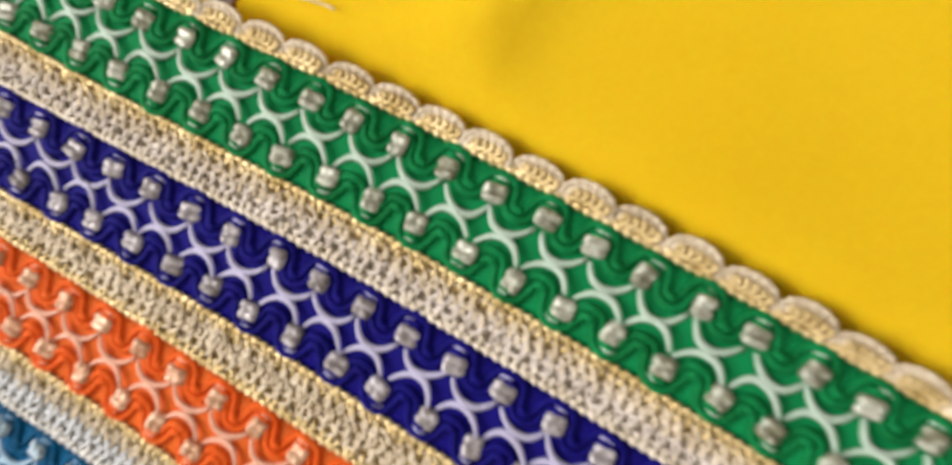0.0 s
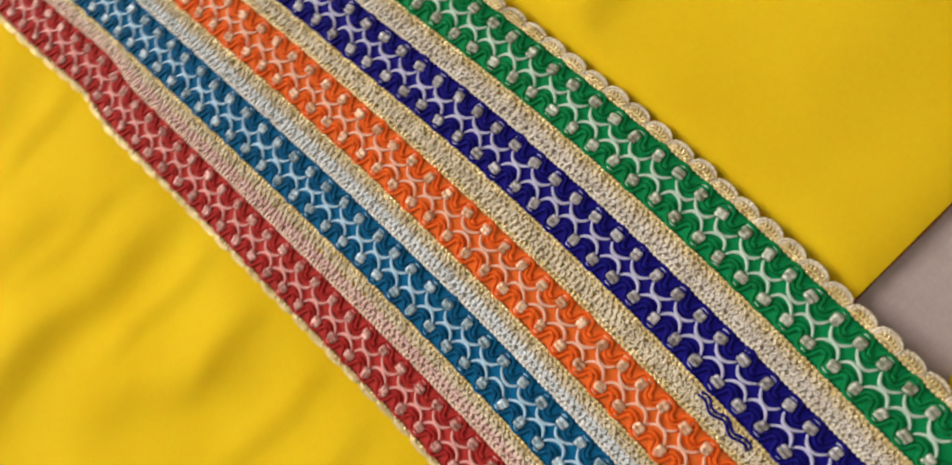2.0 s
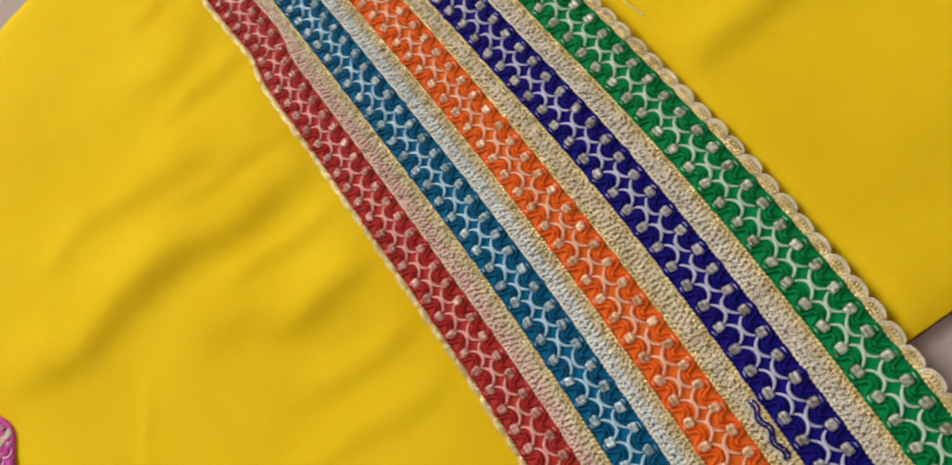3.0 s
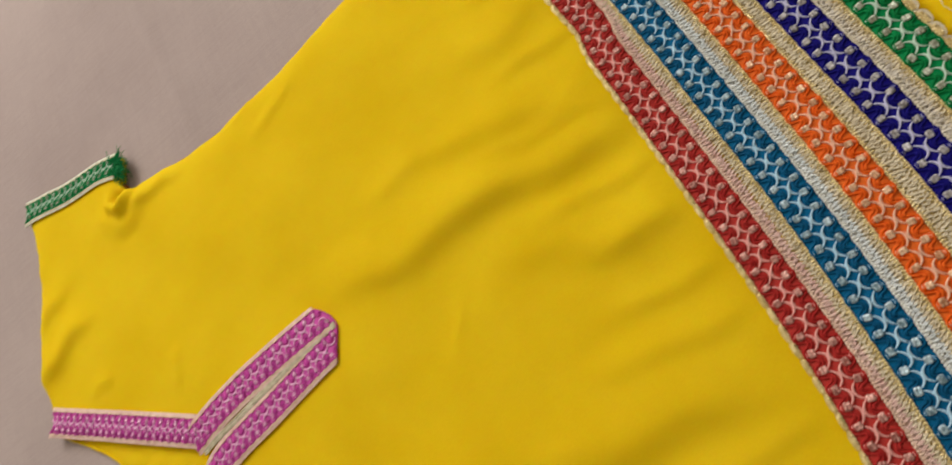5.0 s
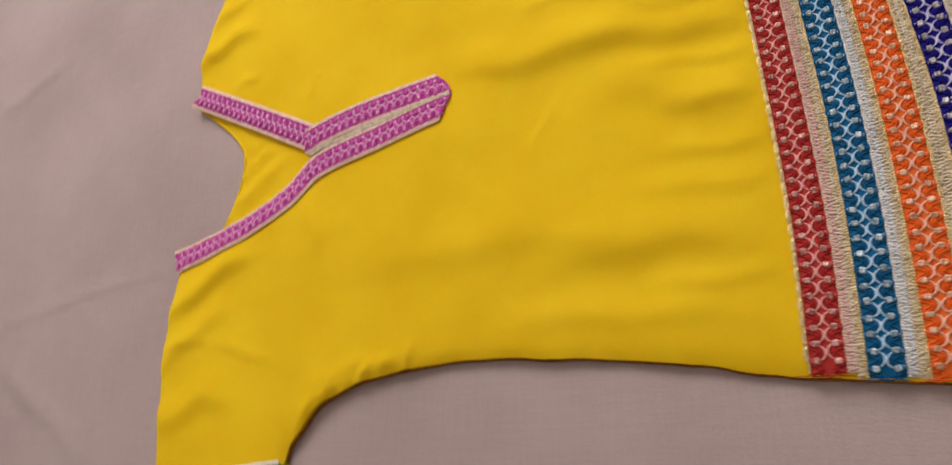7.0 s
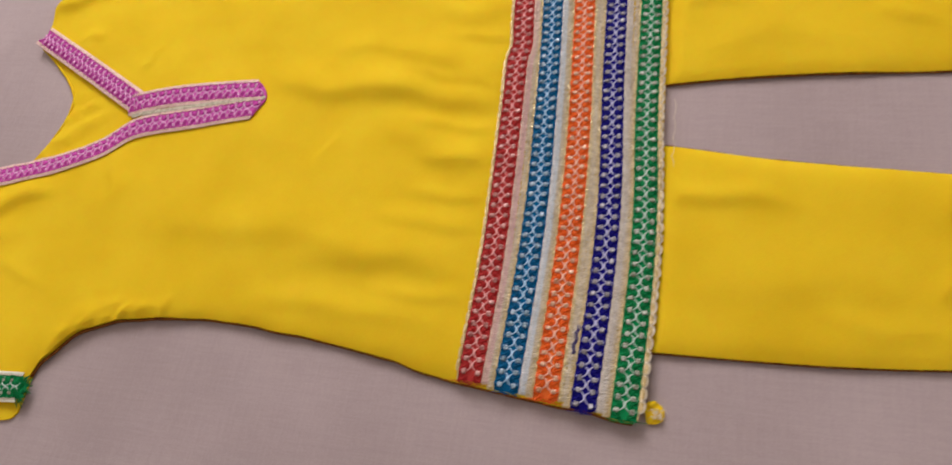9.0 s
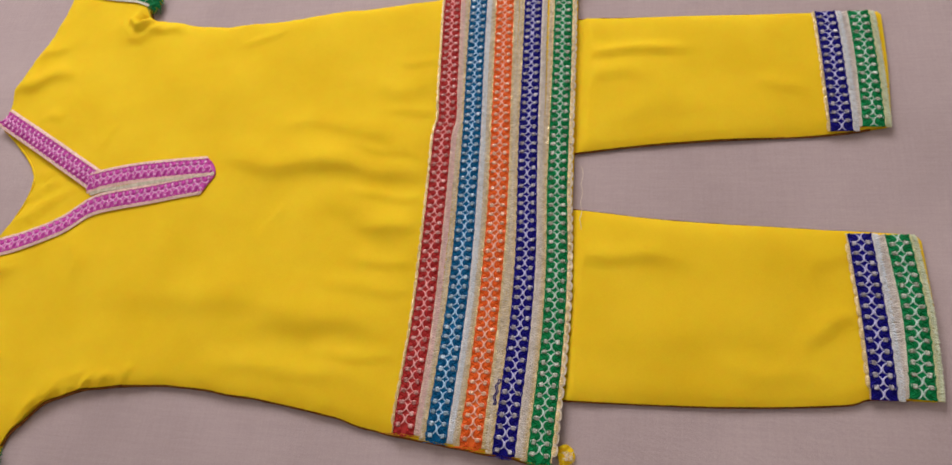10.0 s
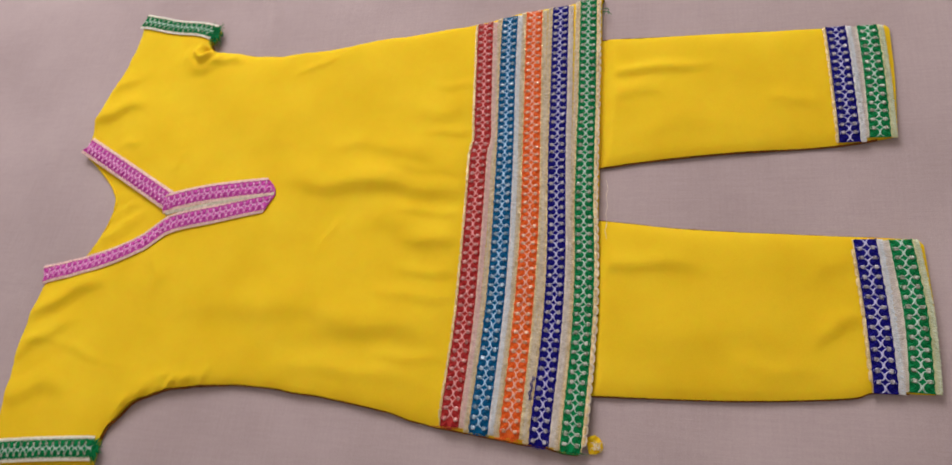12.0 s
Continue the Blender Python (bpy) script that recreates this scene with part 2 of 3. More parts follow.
def panel_mesh(name, outline, height, low, step=0.006, tuck=0.0):
    """A cloth panel: a top of height(x, y), turned down at its edge to low and tucked in under it."""
    from mathutils.geometry import delaunay_2d_cdt

    (x0, y0), (x1, y1) = outline.min(0), outline.max(0)
    gx, gy = np.meshgrid(np.arange(x0, x1, step), np.arange(y0, y1, step))
    q = np.stack([gx.ravel(), gy.ravel()], 1) + np.random.RandomState(3).uniform(-0.15, 0.15, (gx.size, 2)) * step
    q = q[is_inside(q, outline)]
    q = q[inside_distance(q, outline) > step * 0.45]
    n = len(outline)
    pts = [Vector(p) for p in outline] + [Vector(p) for p in q]
    verts, _, faces, *_ = delaunay_2d_cdt(pts, [], [list(range(n))], 1, 1e-6)
    flat = np.array([tuple(v) for v in verts])
    b = Builder()
    b.add(np.c_[flat, height(flat)], faces)
    tree = {(round(x, 6), round(y, 6)): i for i, (x, y) in enumerate(flat)}
    rim = [tree[key] for x, y in outline if (key := (round(x, 6), round(y, 6))) in tree]
    rim_z = height(flat[rim])
    k = len(rim)
    foot = flat[rim]
    if tuck:
        way = np.roll(foot, -3, axis=0) - np.roll(foot, 3, axis=0)
        inward = np.stack([-way[:, 1], way[:, 0]], 1) / (np.linalg.norm(way, axis=1)[:, None] + 1e-9)
        area = np.sum(foot[:, 0] * np.roll(foot[:, 1], -1) - np.roll(foot[:, 0], -1) * foot[:, 1])
        foot = foot + inward * tuck * np.sign(area)
    turn = np.arange(k)
    nxt = (turn + 1) % k
    b.add(np.r_[np.c_[flat[rim], rim_z], np.c_[foot, np.full(k, low)]], np.stack([turn, turn + k, nxt + k, nxt], -1))
    b.add(np.c_[flat, np.full(len(flat), low)], [f[::-1] for f in faces])
    return b.mesh(name)


def ridge(q, x0, y0, x1, y1, width, tall):
    """A soft fold along a line, fading at both ends."""
    a, d = np.array((x0, y0)), np.array((x1 - x0, y1 - y0))
    length = np.hypot(*d)
    d = d / length
    s, v = (q - a) @ d / length, (q - a) @ np.array((-d[1], d[0]))
    v = v + width * (0.35 * np.sin(s * 6 + x0 * 40) + 0.2 * np.sin(s * 15 + y0 * 70))
    width = np.where(v > 0, 1.6, 0.85) * width
    fade = np.clip(s / 0.38, 0, 1) * np.clip((1 - s) / 0.38, 0, 1)
    fade = fade * fade * (3 - 2 * fade)
    return 0.70 * tall * fade * np.exp(-((v / width) ** 2))


def ripples(q, size, tall, seed):
    return tall * np.array([noise.noise((x / size, y / size, seed)) for x, y in q])


# ---- setting ----
SHEET_Z = -0.0084


def sheet_height(q):
    z = SHEET_Z + ripples(q, 0.12, 0.0005, 5.0)
    for f in SHEET_FOLDS:
        z = z + ridge(q, *f)
    return z


SHEET_FOLDS = [
    (-0.10, 0.46, -0.060, 0.16, 0.006, 0.0038),
    (-0.66, 0.13, -0.50, 0.20, 0.012, 0.003),
    (-0.62, -0.14, -0.24, -0.100, 0.006, 0.0012),
    (-0.56, -0.16, -0.34, -0.28, 0.010, 0.003),
    (-0.36, -0.27, -0.24, -0.35, 0.008, 0.0026),
    (0.33, -0.076, 0.70, -0.098, 0.004, 0.0012),
    (0.352, -0.19, 0.372, -0.26, 0.002, 0.0012),
    (0.358, -0.19, 0.382, -0.25, 0.002, 0.0012),
]


def build_setting():
    gx, gy = np.r_[np.linspace(-1.1, -0.66, 30), np.linspace(-0.65, 0.72, 300), np.linspace(0.74, 1.2, 30)], np.r_[np.linspace(-1.0, -0.41, 40), np.linspace(-0.4, 0.58, 215), np.linspace(0.6, 1.0, 30)]
    xx, yy = np.meshgrid(gx, gy)
    q = np.stack([xx.ravel(), yy.ravel()], 1)
    b = Builder()
    b.grid(np.c_[q, sheet_height(q)].reshape(*xx.shape, 3))
    me = b.mesh("bed_sheet")
    me.materials.append(SHEET)
    ob = new("bed_sheet", me)
    tagged(ob, "pale pinkish-beige woven cotton bed sheet with soft creases", "bed sheet", kind="structure")

    # unseen floor, walls and ceiling, added to close the room and bounce light
    white, timber = plain_material("wall_paint", (0.78, 0.76, 0.72)), plain_material("floor_tile", (0.42, 0.38, 0.34), 0.4)

    def slab(name, x0, x1, y0, y1, z0, z1, material, label, category):
        bm = bmesh.new()
        bmesh.ops.create_cube(bm, size=1, matrix=Matrix.LocRotScale(((x0 + x1) / 2, (y0 + y1) / 2, (z0 + z1) / 2), None, (x1 - x0, y1 - y0, z1 - z0)))
        bmesh.ops.bevel(bm, geom=bm.edges[:], offset=0.004, segments=1, affect="EDGES")
        mesh = bpy.data.meshes.new(name)
        bm.to_mesh(mesh), bm.free()
        mesh.materials.append(material)
        return tagged(new(name, mesh), label, category, kind="structure")

    slab("mattress", -1.09, 1.19, -0.99, 0.99, -0.26, -0.020, SHEET, "thick mattress under the beige bed sheet", "mattress")
    slab("bed_base", -1.09, 1.19, -0.99, 0.99, -0.5, -0.265, timber, "plain bed base under the mattress", "bed base")
    slab("floor", -2.0, 2.0, -2.0, 2.0, -0.6, -0.505, timber, "plain unseen floor added round the bed", "floor")
    slab("ceiling", -2.0, 2.0, -2.0, 2.0, 2.5, 2.6, white, "plain white unseen ceiling, added to bounce light", "ceiling")
    slab("unseen_wall_south", -2.1, 2.1, -2.1, -2.005, -0.6, 2.6, white, "plain off-white unseen wall, added to bounce light", "wall")
    slab("unseen_wall_west", -2.1, -2.005, -2.0, 2.0, -0.6, 2.6, white, "plain off-white unseen wall, added to bounce light", "wall")
    slab("unseen_wall_east", 2.005, 2.1, -2.0, 2.0, -0.6, 2.6, white, "plain off-white unseen wall, added to bounce light", "wall")
    # opening for the assumed window, to let the added lamp's light in
    wx0, wx1, wz0, wz1 = ASSUMED_WINDOW[0] - 0.8, ASSUMED_WINDOW[0] + 0.8, ASSUMED_WINDOW[2] - 0.7, ASSUMED_WINDOW[2] + 0.7
    slab("unseen_wall_north_1", -2.1, wx0, 2.005, 2.1, -0.6, 2.6, white, "plain off-white unseen wall beside the assumed window", "wall")
    slab("unseen_wall_north_2", wx1, 2.1, 2.005, 2.1, -0.6, 2.6, white, "plain off-white unseen wall beside the assumed window", "wall")
    slab("unseen_wall_north_3", wx0, wx1, 2.005, 2.1, -0.6, wz0, white, "plain off-white unseen wall below the assumed window", "wall")
    slab("unseen_wall_north_4", wx0, wx1, 2.005, 2.1, wz1, 2.6, white, "plain off-white unseen wall above the assumed window", "wall")


build_setting()

# ---- kurta ----
# half outlines: x runs from the neck to the hem, y across the garment
UPPER_SIDE = smooth_path([(-0.285, 0.078), (-0.287, 0.115), (-0.276, 0.16), (-0.266, 0.21), (-0.264, 0.262)])
UPPER_CUFF = smooth_path([(-0.262, 0.268), (-0.21, 0.256), (-0.155, 0.246), (-0.143, 0.236)])
UPPER_BODY = smooth_path([(-0.150, 0.214), (-0.139, 0.200), (-0.118, 0.198), (-0.06, 0.188), (0.02, 0.190), (0.10, 0.200), (0.203, 0.210), (0.27, 0.222), (0.347, 0.232)])
HEM = smooth_path([(0.350, 0.228), (0.354, 0.12), (0.357, 0.0), (0.358, -0.10), (0.354, -0.19), (0.350, -0.250)])
LOWER_BODY = smooth_path([(0.345, -0.252), (0.29, -0.246), (0.215, -0.238), (0.15, -0.226), (0.07, -0.216), (0.0, -0.213), (-0.06, -0.220), (-0.105, -0.235), (-0.128, -0.258), (-0.136, -0.276)])
LOWER_CUFF = smooth_path([(-0.138, -0.296), (-0.19, -0.302), (-0.256, -0.309)])
LOWER_SIDE = smooth_path([(-0.262, -0.300), (-0.270, -0.262), (-0.278, -0.20), (-0.279, -0.155), (-0.275, -0.116)])
V_NECK = np.array([(-0.276, -0.094), (-0.212, -0.078), (-0.165, -0.055), (-0.136, -0.028), (-0.150, -0.016), (-0.215, 0.018), (-0.281, 0.056)])
BACK_NECK = smooth_path([(-0.279, -0.112), (-0.24, -0.088), (-0.224, -0.06), (-0.216, -0.025), (-0.221, 0.0), (-0.245, 0.026), (-0.286, 0.058)])
BACK_CUFF = smooth_path([(-0.136, -0.305), (-0.145, -0.312), (-0.185, -0.316), (-0.245, -0.315), (-0.258, -0.309)])
def uneven(path, seed, tall=0.0011):
    return path + np.array([[noise.noise((x * 38, y * 38, seed)), noise.noise((x * 38, y * 38, seed + 7))] for x, y in path]) * tall * np.clip(np.minimum(np.arange(len(path)), np.arange(len(path))[::-1]) / 6, 0, 1)[:, None]


UPPER_SIDE, UPPER_BODY, LOWER_BODY, LOWER_SIDE = uneven(UPPER_SIDE, 1), uneven(UPPER_BODY, 2), uneven(LOWER_BODY, 3, 0.0019), uneven(LOWER_SIDE, 4)
FRONT = np.vstack([UPPER_SIDE, UPPER_CUFF, UPPER_BODY, HEM - (0.0055, 0), LOWER_BODY, LOWER_CUFF, LOWER_SIDE, smooth_path(V_NECK)])
BACK = np.vstack([UPPER_SIDE + (0.001, 0), UPPER_CUFF - (0, 0.002), UPPER_BODY, HEM - (0.008, 0), LOWER_BODY + (0, 0.0035), BACK_CUFF, LOWER_SIDE + (0.001, 0), BACK_NECK])

FOLDS = [
    (-0.02, 0.018, 0.165, 0.003, 0.013, 0.0066),
    (0.08, 0.006, 0.250, -0.004, 0.012, 0.0062),
    (0.10, 0.052, 0.235, 0.028, 0.012, 0.0046),
    (0.13, 0.100, 0.235, 0.094, 0.014, 0.0034),
    (0.10, -0.025, 0.235, -0.066, 0.014, 0.0044),
    (0.14, -0.055, 0.230, -0.062, 0.006, 0.0022),
    (-0.09, -0.135, 0.220, -0.140, 0.018, 0.0044),
    (0.05, -0.156, 0.235, -0.150, 0.014, 0.0040),
    (0.02, -0.185, 0.225, -0.205, 0.009, 0.0026),
    (-0.02, 0.155, 0.050, 0.178, 0.004, 0.0018),
    (-0.03, 0.178, 0.006, 0.195, 0.003, 0.0016),
    (-0.150, 0.188, -0.085, 0.180, 0.006, 0.0040),
    (-0.200, 0.190, -0.120, 0.168, 0.010, 0.0026),
    (-0.300, -0.160, -0.170, -0.100, 0.009, 0.0062),
    (-0.300, -0.205, -0.200, -0.150, 0.008, 0.0040),
    (-0.285, -0.180, -0.210, -0.180, 0.004, 0.0016),
    (-0.230, -0.180, -0.140, -0.204, 0.004, 0.0016),
    (-0.295, -0.245, -0.180, -0.222, 0.012, 0.0048),
    (-0.135, -0.262, -0.090, -0.205, 0.006, 0.0030),
    (-0.112, -0.240, -0.060, -0.196, 0.005, 0.0026),
    (-0.085, -0.228, -0.030, -0.200, 0.004, 0.0022),
    (-0.310, 0.105, -0.200, 0.128, 0.010, 0.0064),
    (-0.300, 0.150, -0.220, 0.165, 0.008, 0.0034),
    (-0.240, 0.060, -0.200, 0.075, 0.006, 0.0020),
    (-0.150, 0.020, -0.130, 0.060, 0.005, 0.0016),
    (-0.140, -0.060, -0.118, -0.130, 0.006, 0.0024),
    (0.088, -0.024, 0.060, -0.078, 0.0032, 0.0012),
    (0.120, 0.030, 0.240, 0.012, 0.005, 0.0022),
    (0.150, 0.072, 0.240, 0.060, 0.005, 0.0022),
    (0.160, 0.128, 0.235, 0.122, 0.005, 0.0018),
    (0.130, -0.020, 0.240, -0.034, 0.005, 0.0022),
    (0.140, -0.088, 0.240, -0.098, 0.005, 0.0020),
    (0.120, -0.112, 0.240, -0.122, 0.006, 0.0020),
    (0.130, -0.176, 0.235, -0.180, 0.005, 0.0018),
    (0.040, 0.060, 0.160, 0.044, 0.008, 0.0022),
] + [(x, y - 0.012, x + 0.010 + 0.004 * (n % 3), y + 0.018 + 0.005 * (n % 2), 0.0026, 0.0022 + 0.0008 * (n % 3)) for n, (x, y) in enumerate(((-0.131, -0.262), (-0.124, -0.250), (-0.115, -0.240), (-0.104, -0.234), (-0.092, -0.230), (-0.078, -0.224), (-0.060, -0.220), (-0.040, -0.216)))]


PUCKER = (-0.151, 0.2005)


def pucker(q):
    """The cloth gathered in a ring round the armhole's end."""
    d = q - np.array(PUCKER)
    r, a = np.hypot(*d.T), np.arctan2(d[:, 1], d[:, 0])
    r = r * (1 + 0.14 * np.sin(2 * a + 0.6) + 0.08 * np.sin(5 * a))
    lower = np.clip(0.62 - 0.55 * np.sin(a), 0, 1)
    return lower * (0.0100 * np.exp(-(((r - 0.0115) / 0.0050) ** 2)) + 0.0022 * np.exp(-(((r - 0.024) / 0.006) ** 2))) - 0.007 * np.exp(-((r / 0.0045) ** 2))


def front_height(q):
    q = np.asarray(q, float)
    edge = inside_distance(q, FRONT)
    z = -0.0032 + 0.0034 * (1 - np.exp(-edge / 0.006)) + ripples(q, 0.07, 0.0018, 2.0) + ripples(q * (0.6, 1.0), 0.024, 0.00045, 6.0) + ripples(q, 0.010, 0.00012, 9.0) + np.exp(-edge / 0.010) * ripples(q, 0.016, 0.0012, 11.0)
    body = np.clip((0.222 - q[:, 0]) / 0.012, 0, 1)
    for f in FOLDS:
        z = z + 1.05 * ridge(q, *f) * body
    return np.maximum(z + pucker(q), -0.0068)


def back_height(q):
    edge = inside_distance(np.asarray(q), BACK)
    z = -0.0066 + 0.0010 * (1 - np.exp(-edge / 0.006))
    for f in ((-0.245, -0.085, -0.160, -0.018, 0.003, 0.0046), (-0.235, -0.066, -0.150, -0.008, 0.0026, 0.0040), (-0.228, -0.040, -0.165, 0.004, 0.0026, 0.0040), (-0.230, -0.088, -0.16, -0.050, 0.003, 0.0030), (-0.222, -0.012, -0.185, 0.010, 0.0022, 0.0030)):
        z = z + ridge(q, *f)
    return z


class Strip:
    """A length of lace laid along a curve; place(s, v, h): along, across, up."""

    def __init__(self, points, height, lift=0.0006, cut0=0.0, cut1=0.0):
        self.p = smooth_path(points, 0.001)
        t = np.gradient(self.p, axis=0)
        for _ in range(3):
            t[1:-1] = (t[:-2] + t[1:-1] + t[2:]) / 3
        t /= np.linalg.norm(t, axis=1)[:, None]
        self.n = np.stack([-t[:, 1], t[:, 0]], 1)
        self.s = np.r_[0, np.cumsum(np.linalg.norm(np.diff(self.p, axis=0), axis=1))]
        self.length, self.cut0, self.cut1 = self.s[-1], cut0, cut1
        z = [height(self.p + v * self.n) for v in (-0.010, 0, 0.010)]
        kernel = np.ones(9) / 9
        self.z = [np.convolve(np.pad(k, 4, mode="edge"), kernel, "valid") + lift for k in z]

    def place(self, s, v, h):
        s, v, h = np.broadcast_arrays(np.asarray(s, float), np.asarray(v, float), np.asarray(h, float))
        x = np.interp(s, self.s, self.p[:, 0]) + v * np.interp(s, self.s, self.n[:, 0])
        y = np.interp(s, self.s, self.p[:, 1]) + v * np.interp(s, self.s, self.n[:, 1])
        mid, low, high = (np.interp(s, self.s, self.z[k]) for k in (1, 0, 2))
        w = np.clip(np.abs(v) / 0.010, 0, 1)
        return np.stack([x, y, mid * (1 - w) + np.where(v < 0, low, high) * w + h], -1)

    def start(self, v):
        return self.cut0 * v

    def end(self, v):
        return self.length + self.cut1 * v

    def holds(self, s, v):
        return self.start(v) <= s <= self.end(v)


def bead_mesh(name, long, wide, tall):
    """A cut bead pinched by its thread: two rounded lobes with a groove between them."""
    b, rows, around = Builder(), 6, 16
    a = np.arange(around + 1) * 2 * np.pi / around
    c, d = np.cos(a), np.sin(a)
    square = (np.abs(c) ** 4.5 + np.abs(d) ** 4.5) ** (-1 / 4.5)
    t = np.linspace(0, np.pi / 2, rows)[:, None]
    x, y = long / 2 * np.cos(t) ** 0.6 * (c * square)[None], wide / 2 * np.cos(t) ** 0.6 * (d * square)[None]
    groove = 1 - 0.55 * np.exp(-((y / (0.13 * wide)) ** 2)) - 0.2 * np.exp(-(((x - 0.1 * long) / (0.10 * long)) ** 2))
    b.grid(np.stack([x, y, tall * np.sin(t) ** 0.8 * groove * np.ones_like(x)], -1))
    return b.mesh(name, smooth=True)


BEAD_SHAPES = [bead_mesh("bead_shape", 0.0035 * k, 0.0034 * j, 0.0015) for k, j in ((1.0, 1.0), (1.12, 0.92), (0.9, 1.1))]
BEADS = {tone: [me.copy() for me in BEAD_SHAPES] for tone in TONES}
for tone, shapes in BEADS.items():
    for me in shapes:
        me.materials.append(LACE[tone][3])


def lace_trim(strip, tone, edges, parent, label, pitch=0.00878, scale=1.0, scallops=(True, True), net=(True, True), reach=(1.0, 1.0), gem=1.0, seed=1, name="lace_trim", phase=0.0):
    """Embroidered lace: a satin ribbon, meandering cords, star threads, beads and a metallic border on each side."""
    rng = np.random.RandomState(seed)
    satin, cord_mat, pale, bead_mat = LACE[tone]
    k = scale
    half = 0.0092 * k
    if not phase:
        pitch = strip.length / round(strip.length / pitch)
    count = int((strip.length - phase) / pitch + 1e-6)
    first = -1 if phase > 0 else 0

    # ribbon
    vs = np.array([-half, -half, -0.0055 * k, -0.002 * k, 0.002 * k, 0.0055 * k, half, half])
    hs = np.array([-0.0008, 0.0002, 0.0004, 0.0005, 0.0005, 0.0004, 0.0002, -0.0008])
    a = np.linspace(0, 1, count * 4 + 1)[:, None]
    b = Builder()
    b.grid(strip.place(strip.start(vs)[None] * (1 - a) + strip.end(vs)[None] * a, vs[None], hs[None]))
    trim = part(name, b.mesh(name), satin, parent, label)

    # meandering double cord round each row of beads
    b = Builder()
    u = np.linspace(first, count + 1, (count + 1 - first) * 16 + 1)
    for sign in (-1, 1):
        wave = np.tanh(2.5 * np.cos(2 * np.pi * u) + 0.3) / np.tanh(2.5)
        wobble = 1 + 0.10 * np.sin(u * 2.3 + seed) + 0.06 * np.sin(u * 5.1 + sign)
        s0, v0 = phase + u * pitch, sign * k * (0.0056 + 0.0021 * wave * wobble)
        ds, dv = np.gradient(s0), np.gradient(v0)
        norm = np.hypot(ds, dv)
        for off in (-0.00068 * k, 0.00068 * k):
            s, v = s0 - off * dv / norm, v0 + off * ds / norm
            ok = np.array([strip.holds(x, y) for x, y in zip(s, v)])
            p = strip.place(s, v, 0.0007 + 0.0003 * np.cos(4 * np.pi * u))
            runs = np.flatnonzero(ok)
            if len(runs) > 3:
                b.tube(p[runs[0] : runs[-1] + 1], 0.00078 * k, 6)
    part("meander_cord", b.mesh("meander_cord"), cord_mat, trim)

    # crossed star threads, and a short pale arc outside each bead
    b = Builder()
    w = np.linspace(0.05, 0.95, 13)
    e = np.linspace(-1, 1, 5)
    for i in range(first, count + 1):
        lean = rng.uniform(-1, 1)
        for sign in (-1, 1):
            jig = rng.uniform(-1, 1, 3)
            s = phase + (i + w + 0.06 * jig[0] + 0.09 * lean * sign * np.sin(np.pi * w)) * pitch
            deep = 0.0032 + 0.0004 * jig[1]
            v = sign * k * (0.0040 - (deep + 0.0005) * (1 - np.abs(2 * w - 1) ** 2.3)) + 0.0006 * jig[2] * (w - 0.5)
            if strip.holds(s[0], v[0]) and strip.holds(s[-1], v[-1]):
                b.tube(strip.place(s, v, 0.0011 + 0.0004 * sign * np.cos(np.pi * w)), k * (0.00026 + 0.00040 * np.sin(np.pi * w)), 6, 0.8)
            c = phase + (i + 0.05 * jig[1]) * pitch
            if strip.holds(c - 0.001, sign * half) and strip.holds(c + 0.001, sign * half):
                b.tube(strip.place(c + 0.0012 * e, sign * k * (0.0077 - 0.0005 * e * e), 0.0013 - 0.0005 * e * e), 0.00035 * k, 5, 0.7)
    part("star_thread", b.mesh("star_thread"), pale, trim)

    # borders
    for sign, scalloped, netted, edge, far in zip((-1, 1), scallops, net, edges, reach):
        metal, cord = EDGES[edge]
        rope, loops = Builder(), Builder()
        s = np.arange(strip.start(sign * half), strip.end(sign * half), 0.0005)
        bumps = 0.00055 + 0.00025 * np.sin(s * 2 * np.pi / 0.0017)
        rope.tube(strip.place(s, sign * (half + 0.0001), 0.0007), bumps * k, 5)
        if scalloped:
            if netted:
                a = np.linspace(0, 1, count * 6 + 1)[:, None]
                vs = sign * np.array([half, half + 0.0016, half + 0.0034, half + 0.0050])
                p = strip.place(strip.start(vs)[None] * (1 - a) + strip.end(vs)[None] * a, vs[None], np.array([0.0, -0.0004, -0.0005, -0.0009])[None])
                p[..., 2] += rng.uniform(-0.00015, 0.00015, p.shape[:2])
                rope.grid(p if sign > 0 else p[::-1])
                for row, (off, period, size, wire) in enumerate(((0.0011, 0.0016, 0.00070, 0.00030), (0.0024, 0.0024, 0.00100, 0.00036), (0.0040, 0.0020, 0.00085, 0.00034))):
                    turns = np.arange(0.5, strip.length / period - 0.5, 0.1)
                    drift = np.array([noise.noise((x * 0.8, row * 5.0, seed)) for x in turns])
                    grow = size * (1 + 0.45 * np.array([noise.noise((x * 1.3, row * 5.0, seed + 9)) for x in turns]))
                    ang = 2 * np.pi * turns + 2.5 * drift
                    along, across = turns * period + grow * np.cos(ang), half + off + 0.0007 * drift + grow * np.sin(ang)
                    (loops if row else rope).tube(strip.place(along, sign * across, 0.0008 - off * 0.1 + 0.0003 * np.cos(ang) + 0.0003 * drift), wire * k, 5)
            for i in range(first, count + 1) if not netted else ():
                j = rng.uniform(-1, 1, 3)
                c = phase + (i + 0.5 + 0.05 * j[0]) * pitch
                tall, wide = (0.0037 + 0.0003 * j[1]) * k * far, pitch * 0.485
                if not (strip.holds(c - wide, sign * half) and strip.holds(c + wide, sign * half)):
                    continue
                g = np.linspace(0, np.pi, 25)
